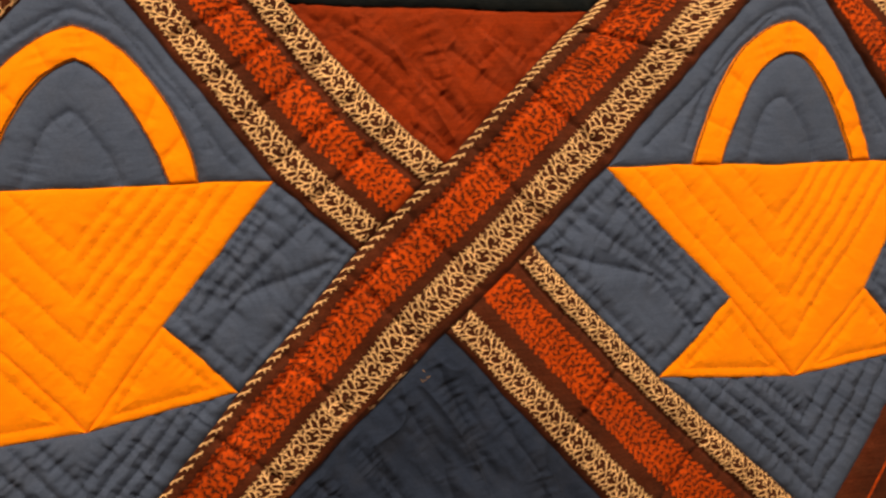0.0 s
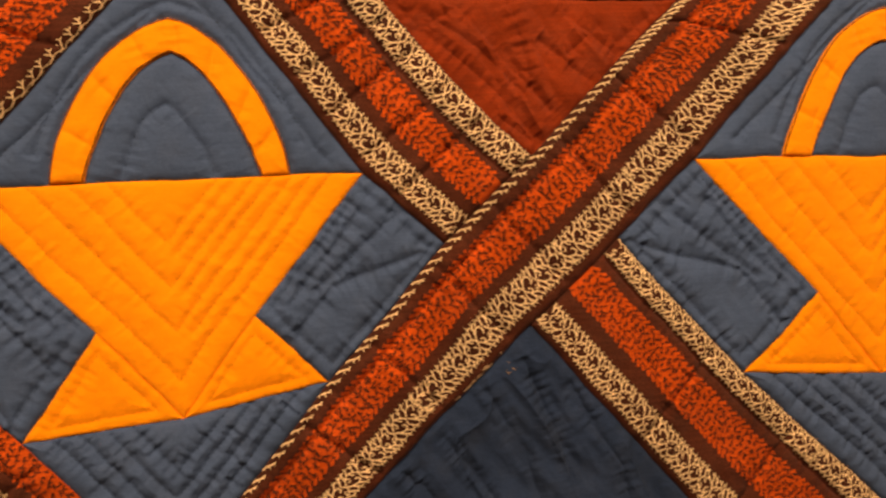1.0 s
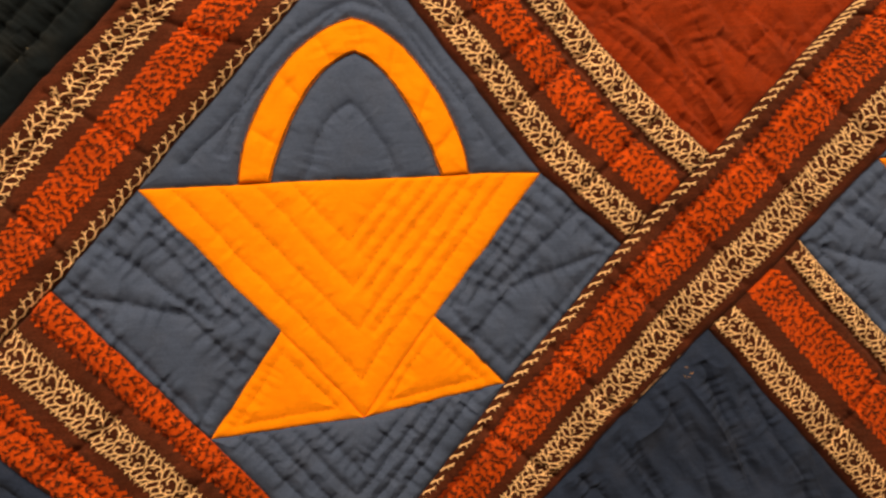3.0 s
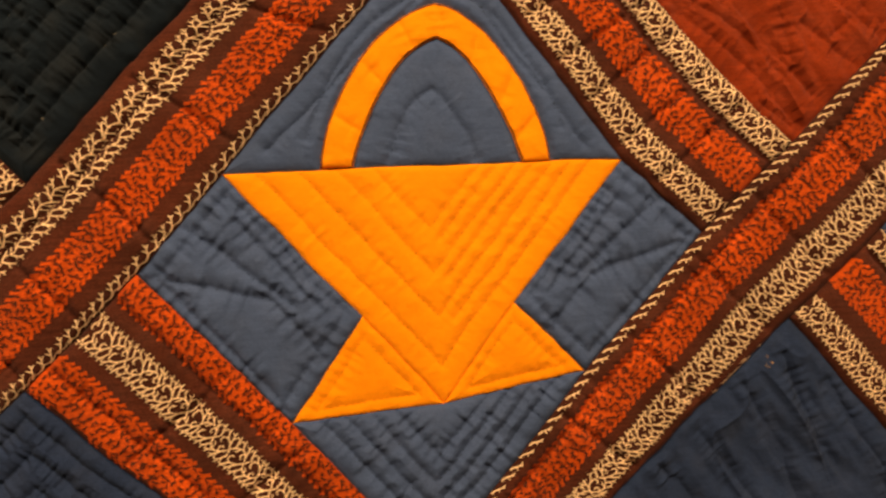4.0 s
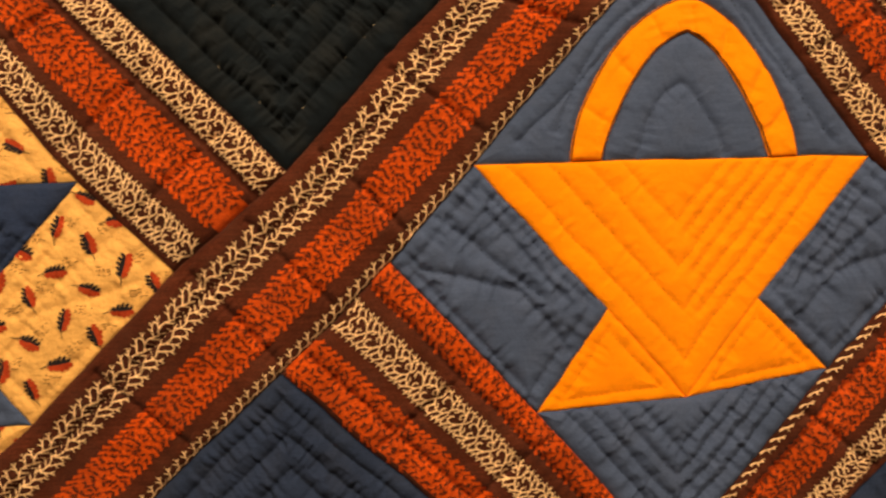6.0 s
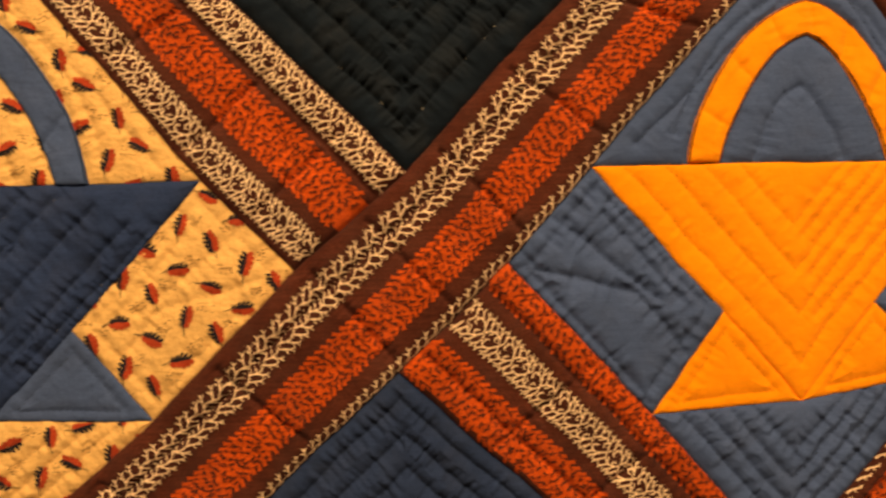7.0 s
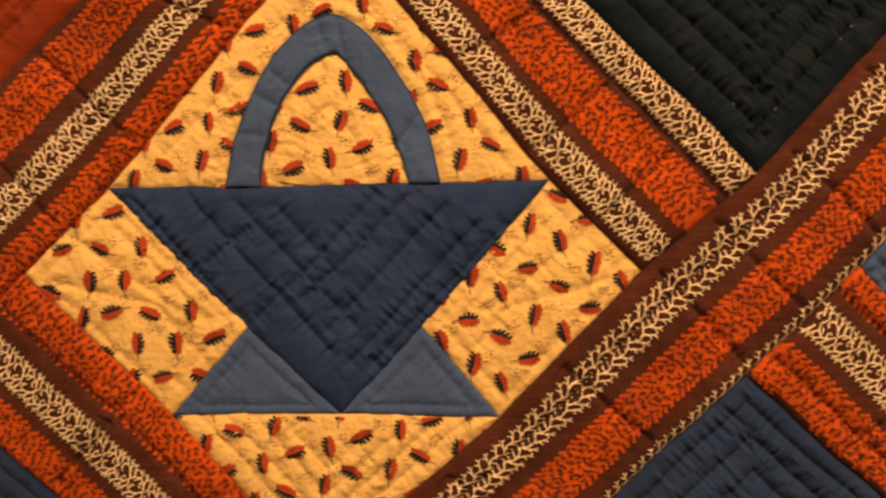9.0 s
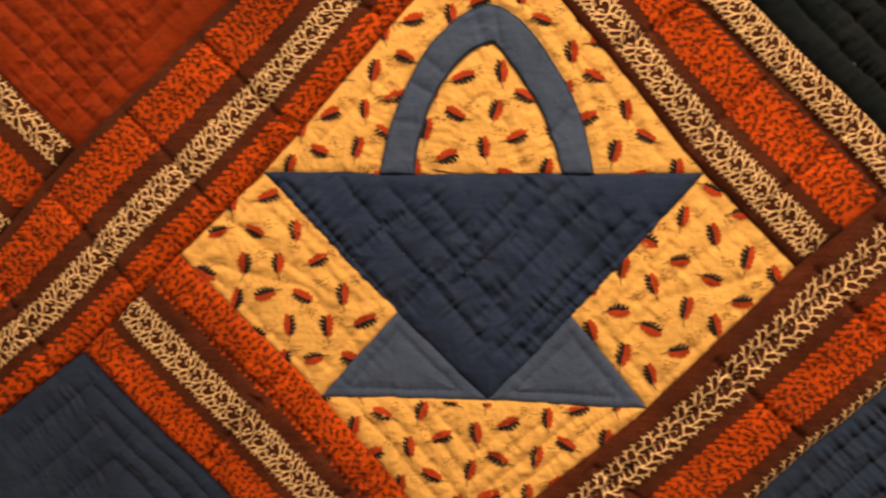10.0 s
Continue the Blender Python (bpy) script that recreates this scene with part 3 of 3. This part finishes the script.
def leaf_print(cloth, region, parent, which):
    pr, dots = Print(cloth, 0.00055), Print(cloth, 0.00038)
    (ox, oz), r1, r2, unit = REPEATS[which]
    cx, cz = sum(p[0] for p in region) / len(region), sum(p[1] for p in region) / len(region)
    for i in range(-12, 13):
        for j in range(-12, 13):
            cell = random.Random(i * 977 + j * 131)
            bx, bz = ox + i * r1[0] + j * r2[0], oz + i * r1[1] + j * r2[1]
            if math.hypot(bx - cx, bz - cz) > 0.30:
                continue
            for dx, dz, angle, side in unit:
                x, z = bx + dx + cell.uniform(-0.0012, 0.0012), bz + dz + cell.uniform(-0.0012, 0.0012)
                leaf(pr, x, z, radians(angle + cell.uniform(-6, 6)), side, cell.uniform(0.94, 1.08), region)
                # a sprig of fine dashes beside the leaf
                sx, sz, sa = x + 0.0125 + cell.uniform(-0.002, 0.002), z + 0.006 + cell.uniform(-0.004, 0.004), radians(cell.uniform(-25, 45))
                for row in range(3):
                    for k in range(cell.randint(2, 4)):
                        px = sx + math.cos(sa) * (k * 0.0032 - 0.005) - math.sin(sa) * row * 0.0024 + cell.uniform(-0.0007, 0.0007)
                        pz = sz + math.sin(sa) * (k * 0.0032 - 0.005) + math.cos(sa) * row * 0.0024 + cell.uniform(-0.0007, 0.0007)
                        d, long = radians(cell.uniform(-15, 40)), cell.uniform(0.0006, 0.0015)
                        ux, uz, wd = math.cos(d) * long, math.sin(d) * long, 0.00026
                        q = clipped([(px - ux, pz - uz - wd), (px + ux, pz + uz - wd), (px + ux, pz + uz + wd), (px - ux, pz - uz + wd)], region)
                        if q:
                            dots.blot(q)
    dots.done("dash_print", [TAN_INK], parent, "fine brown printed dashes")
    pr.done("leaf_print", [BLACK_INK, RED_INK], parent, "scattered red and black printed leaves")


def basket_block(k, corner_w, corner_e, apex, foot, hand_out, hand_in, bows, body, feet, ground, thread, body_thread, printed, words):
    """A diamond block: a cloth ground pieced in four round an appliqued basket with a handle."""
    mid_top = mix2(k["tl"], k["tr"], 0.5)
    out, inn = arch(*hand_out, *bows[0]), arch(*hand_in, *bows[1])
    # ground above the basket
    ring = [(mid_top[0] + (p[0] - mid_top[0]) * 1.16, mid_top[1] + (p[1] - mid_top[1]) * 1.10) for p in out[3:-3]]
    heart = [(mid_top[0] + (p[0] - mid_top[0]) * 0.52, mid_top[1] + (p[1] - mid_top[1]) * 0.60) for p in inn]
    side1 = [mix2(k["tl"], apex, 0.10), mix2(mix2(k["tl"], apex, 0.9), mid_top, 0.12)]
    side1 = [mix2(p, mid_top, 0.13) for p in side1]
    side2 = [mix2(mix2(k["tr"], apex, q), mid_top, 0.13) for q in (0.06, 0.94)]
    grounds = []
    cloth = Cloth([k["tl"], mix2(k["tl"], apex, 0.5), apex], [k["tl"], mid_top, k["tr"]], [ring, heart, side1, side2], puff=0.0042, pucker=0.0008)
    cloth.lines = segments(cloth.quilting + [out, inn])
    cloth.pressed = segments([[mix2(p, q, 0.5) for p, q in zip(out, inn)]])
    grounds.append((cloth, [k["tl"], k["tr"], apex]))
    for far, t, n, f, in ((corner_w, "tl", "nl", "fl"), (corner_e, "tr", "nr", "fr")):
        quad = [k[t], k[n], k[f], far]
        lines = [inset(quad, 0.84), inset(quad, 0.62)[:2], [mix2(far, k[n], 0.12), mix2(far, k[n], 0.6), mix2(k[f], k[n], 0.55)],
                 [mix2(k[t], far, 0.5), mix2(mix2(k[t], k[f], 0.5), k[n], 0.35)]]
        grounds.append((Cloth([k[t], k[n]], [far, k[f]], lines, pucker=0.0028, crease=0.0008), quad))
    lines = vees(k["fl"], k["fr"], foot, (0.34, 0.5, 0.66, 0.82))
    grounds.append((Cloth([k["fl"], k["bm"], k["fr"]], [k["fl"], foot, k["fr"]], lines, pucker=0.0021, crease=0.0005), [k["fl"], foot, k["fr"], mix2(k["bm"], mix2(k["fl"], k["fr"], 0.5), 0.9)]))
    for which, (cloth, region) in zip(("top", "west", "east", "bottom"), grounds):
        if printed:
            cloth.pucker, cloth.crease, cloth.puff = 0.0012, 0.00045, 0.0027
        ob = sew("ground_patch", cloth, [ground], quilt, words[0])
        if printed:
            leaf_print(cloth, region, ob, which)
        stitches(cloth, ob, thread)
    # the basket
    chevrons = vees(k["tl"], k["tr"], k["bm"], (0.26, 0.45, 0.64, 0.84))
    # the arms towards the east are doubled
    chevrons += [[mix2(mix2(mid_top, k["bm"], q), mix2(mid_top, k["tr"], q), 0.12), mix2(mid_top, k["tr"], q)] for q in (0.35, 0.54, 0.74)]
    if body is not ORANGE:
        # long runs from each side that cross one another
        chevrons = [[(-0.837, 1.451), (-0.757, 1.362)], [(-0.798, 1.454), (-0.697, 1.341)], [(-0.762, 1.448), (-0.681, 1.358)], [(-0.734, 1.444), (-0.694, 1.397)],
                    [(-0.782, 1.404), (-0.750, 1.430)], [(-0.757, 1.356), (-0.694, 1.421), (-0.664, 1.452)], [(-0.717, 1.379), (-0.640, 1.449)],
                    [(-0.701, 1.357), (-0.616, 1.441)], [(-0.685, 1.334), (-0.593, 1.430)], [(-0.672, 1.330), (-0.578, 1.424)], [(-0.678, 1.409), (-0.643, 1.449)]]
    cloth = Cloth([k["tl"], mid_top, k["tr"]], [k["nl"], k["bm"], k["nr"]],
                  chevrons, puff=0.0024 if body is ORANGE else 0.0044, lift=0.0003, pucker=0.0007 if body is ORANGE else 0.0026, valley=0.0029, seam=0.0022 if body is ORANGE else 0.004)
    ob = sew("basket_body", cloth, [body], quilt, words[1])
    stitches(cloth, ob, body_thread, wide=0.0006)
    if body is not ORANGE:
        stitches(cloth, ob, PALE_THREAD, size=0.0007, keep=0.07)
    for n, f in (("nl", "fl"), ("nr", "fr")):
        tri = [k[n], k[f], k["bm"]]
        cloth = Cloth([k[n], k[f]], [k["bm"], k["bm"]], [inset(tri, 0.66)], puff=0.0024, lift=0.0003, pucker=0.0008, seam=0.0022)
        stitches(cloth, sew("basket_foot", cloth, [feet], quilt, words[2]), body_thread)
    probe = Cloth(out, inn)
    total = probe.lengths()[-1]
    folds = [[tuple(probe.at(total * q, 0.1)), tuple(probe.at(total * (q + 0.012), 0.9))] for q in ((0.12, 0.27, 0.41, 0.52, 0.63, 0.78, 0.90) if body is ORANGE else (0.14, 0.24, 0.31, 0.47, 0.53, 0.68, 0.84))]
    cloth = Cloth(out, inn, folds, puff=0.0024, lift=0.0019, pucker=0.0009, crease=0.0007, seam=0.0022, valley=0.0026)
    ob = sew("basket_handle", cloth, [feet], quilt, words[3])
    edge = Print(cloth, 0.0003)
    for f in (0.03, 0.97):
        us = np.linspace(0.002, 0.998, 160) * cloth.lengths()[-1]
        edge.stroke(cloth.at(us, np.full(160, f)), 0.0009)
    edge.done("edge_stitching", [RUST_THREAD if feet is ORANGE else NAVY_THREAD], ob)


ORANGE_WORDS = ("slate-blue cotton ground patch with puckered hand quilting", "bright orange cotton basket quilted in chevrons", "bright orange triangular basket foot", "bright orange curved basket handle sewn on")
basket_block(A, Ye, Xw, apex_a, foot_a, ((-0.2095, 1.4622), (-0.0488, 1.4612), (-0.1235, 1.5745)), ((-0.1868, 1.4622), (-0.0688, 1.4612), (-0.1245, 1.5490)),
             (((1.3, 0.15), (1.25, 0.2)), ((1.65, 0.15), (1.85, 0.2))), ORANGE, ORANGE, SLATE, NAVY_THREAD, ORANGE_THREAD, False, ORANGE_WORDS)
basket_block(B, Xe, B_right, apex_b, foot_b, ((0.3368, 1.4560), (0.5036, 1.4520), (0.4410, 1.5740)), ((0.3624, 1.4555), (0.4854, 1.4522), (0.4370, 1.5455)),
             (((1.6, 0.05), (1.3, 0.25)), ((1.85, 0.0), (1.6, 0.05))), ORANGE, ORANGE, SLATE, NAVY_THREAD, ORANGE_THREAD, False, ORANGE_WORDS)
basket_block(C, Ze, Yw, apex_c, foot_c, ((-0.7693, 1.4574), (-0.6192, 1.4575), (-0.6928, 1.5757)), ((-0.7450, 1.4574), (-0.6421, 1.4575), (-0.6905, 1.5502)),
             (((1.5, 0.03), (1.6, 0.1)), ((1.3, 0.1), (1.4, 0.55))), NAVY, SLATE, CREAM_CLOTH, TAN_THREAD, NAVY_THREAD, True,
             ("cream cotton ground patch printed with small leaves", "navy cotton basket quilted in chevrons", "slate-blue triangular basket foot", "slate-blue curved basket handle sewn on"))


def setting(name, a, b, material, lines, thread, label, keep=1.0, gap=0.0042, lint=None, **how):
    cloth = Cloth(a, b, lines, **how)
    ob = sew(name, cloth, [material], quilt, label)
    stitches(cloth, ob, thread, keep=keep, gap=gap)
    if lint:
        fluff = Print(cloth, 0.0005)
        for _ in range(5):
            x, z, d = lint[0] + rng.gauss(0, 0.0022), lint[1] + rng.gauss(0, 0.0018), rng.uniform(0, 6.28)
            fluff.stroke([(x, z), (x + 0.0012 * math.cos(d), z + 0.0012 * math.sin(d)), (x + 0.002 * math.cos(d + 0.5), z + 0.002 * math.sin(d + 0.5))], 0.00025)
        fluff.done("lint", [TAN_THREAD], ob, "tan fluff caught on the cloth")
    return ob


def nested(tip, left, right, parts, past=0.0):
    """Lines parallel to the two edges that leave the tip, moved along the middle; past: how far they run on beyond each other."""
    out = []
    mid = mix2(left, right, 0.5)
    for k in parts:
        c = mix2(tip, mid, k)
        for far in (left, right):
            d = (far[0] - tip[0], far[1] - tip[1])
            q = min(past, k * 0.8)
            out.append([(c[0] - d[0] * q, c[1] - d[1] * q), (c[0] + d[0] * 0.9, c[1] + d[1] * 0.9)])
    return out


RUST_L, RUST_R = (0.0205, 1.5885), (0.2545, 1.5810)
# long runs down to the east, with a few short ones across them
RUST_LINES = [[(0.034, 1.583), (0.071, 1.547), (0.11, 1.512), (0.138, 1.475)], [(0.056, 1.576), (0.095, 1.548), (0.125, 1.516)],
              [(0.078, 1.58), (0.12, 1.535), (0.148, 1.5)], [(0.119, 1.581), (0.128, 1.555), (0.134, 1.526)],
              [(0.162, 1.573), (0.183, 1.558), (0.208, 1.536)], [(0.143, 1.553), (0.18, 1.52)], [(0.109, 1.496), (0.129, 1.48)],
              [(0.164, 1.542), (0.19, 1.564)], [(0.207, 1.551), (0.233, 1.571)], [(0.045, 1.562), (0.08, 1.578)]]
setting("setting_patch", [Xn, (0.0755, 1.5223), RUST_L], [Xn, (0.19, 1.524), RUST_R], RUST,
        RUST_LINES, RUST_THREAD,
        "rust-red cotton triangle with wrinkled quilting", crease=0.0024, pucker=0.0022, puff=0.0038)
setting("border_strip", [RUST_L, (-0.0378, TOP)], [RUST_R, (0.342, TOP)], BLACK, [], BLACK_THREAD, "black cotton strip above the rust triangle")
setting("setting_patch", [Yn, (-0.475, 1.535), (-0.5977, TOP)], [Yn, (-0.2955, 1.576), (-0.2145, TOP)], BLACK,
        nested(Yn, (-0.5977, TOP), (-0.218, TOP), (0.15, 0.29, 0.44, 0.58, 0.73), 0.025), PALE_THREAD,
        "black cotton triangle quilted in nested chevrons", keep=0.11, gap=0.0085, puff=0.0058, pucker=0.0026)
setting("setting_patch", [Zn, (-1.05, 1.5265), (WEST, 1.573), (WEST, TOP)], [Zn, (-0.93, 1.533), (-0.8788, 1.5813), (-0.795, TOP)], RUST,
        nested(Zn, (WEST, 1.573), (-0.8788, 1.5813), (0.30, 0.50, 0.72, 0.94, 1.16), 0.42), RUST_THREAD, "rust-red cotton triangle quilted in nested chevrons", puff=0.0038)
setting("setting_patch", [Xs, (-0.0024, 1.2327), (-0.12, 1.129), (-0.21, BOTTOM)], [Xs, (0.2216, 1.2143), (0.32, 1.094), (0.355, 1.053)], DEEP,
        [[(0.112, 1.312), (0.135, 1.255), (0.150, 1.20)], [(0.085, 1.292), (0.112, 1.235), (0.13, 1.17)], [(0.05, 1.262), (0.09, 1.205), (0.11, 1.15)], [(0.15, 1.29), (0.185, 1.225), (0.20, 1.16)], [(0.02, 1.238), (0.05, 1.195), (0.065, 1.14)]], NAVY_THREAD, "dark blue cotton patch, creased and loosely quilted", keep=0.0, lint=(0.102, 1.310), crease=0.0034, puff=0.0046, pucker=0.0016)
setting("setting_patch", [Ys, (-0.5006, 1.2425), (-0.60, 1.151), (-0.7105, BOTTOM)], [Ys, (-0.3148, 1.233), (-0.199, 1.126), (-0.2685, BOTTOM)], DEEP,
        nested(Ys, (-0.5006, 1.2425), (-0.3148, 1.233), (0.22, 0.5, 0.78, 1.1)), NAVY_THREAD, "dark blue cotton patch quilted in nested chevrons", puff=0.0054, pucker=0.0024)
setting("setting_patch", [Zs, (-1.0521, 1.2744), (WEST, 1.236), (WEST, BOTTOM)], [Zs, (-0.8742, 1.2216), (-0.772, 1.1275), (-0.856, BOTTOM)], DEEP,
        nested(Zs, (-1.0521, 1.2744), (-0.8742, 1.2216), (0.3, 0.66, 1.0)), NAVY_THREAD, "dark blue cotton patch quilted in nested chevrons", puff=0.0030, pucker=0.0012)
setting("setting_patch", [(0.473, TOP), (EAST, TOP)], [(0.608, 1.572), (EAST, 1.475)], DEEP, [], NAVY_THREAD, "dark blue cotton corner patch")
setting("setting_patch", [B_right, (EAST, 1.475)], [B_right, (EAST, 1.34)], BROWN, [], NAVY_THREAD, "brown cotton corner patch")
setting("setting_patch", [(EAST, 1.34), (0.575, 1.20), (0.465, 1.053)], [(EAST, 1.33), (EAST, 1.20), (EAST, BOTTOM)], DEEP, [], NAVY_THREAD, "dark blue cotton corner patch")
setting("setting_patch", [Zw, (WEST, 1.448)], [Zw, (WEST, 1.3566)], DEEP, [], NAVY_THREAD, "dark blue cotton corner patch")
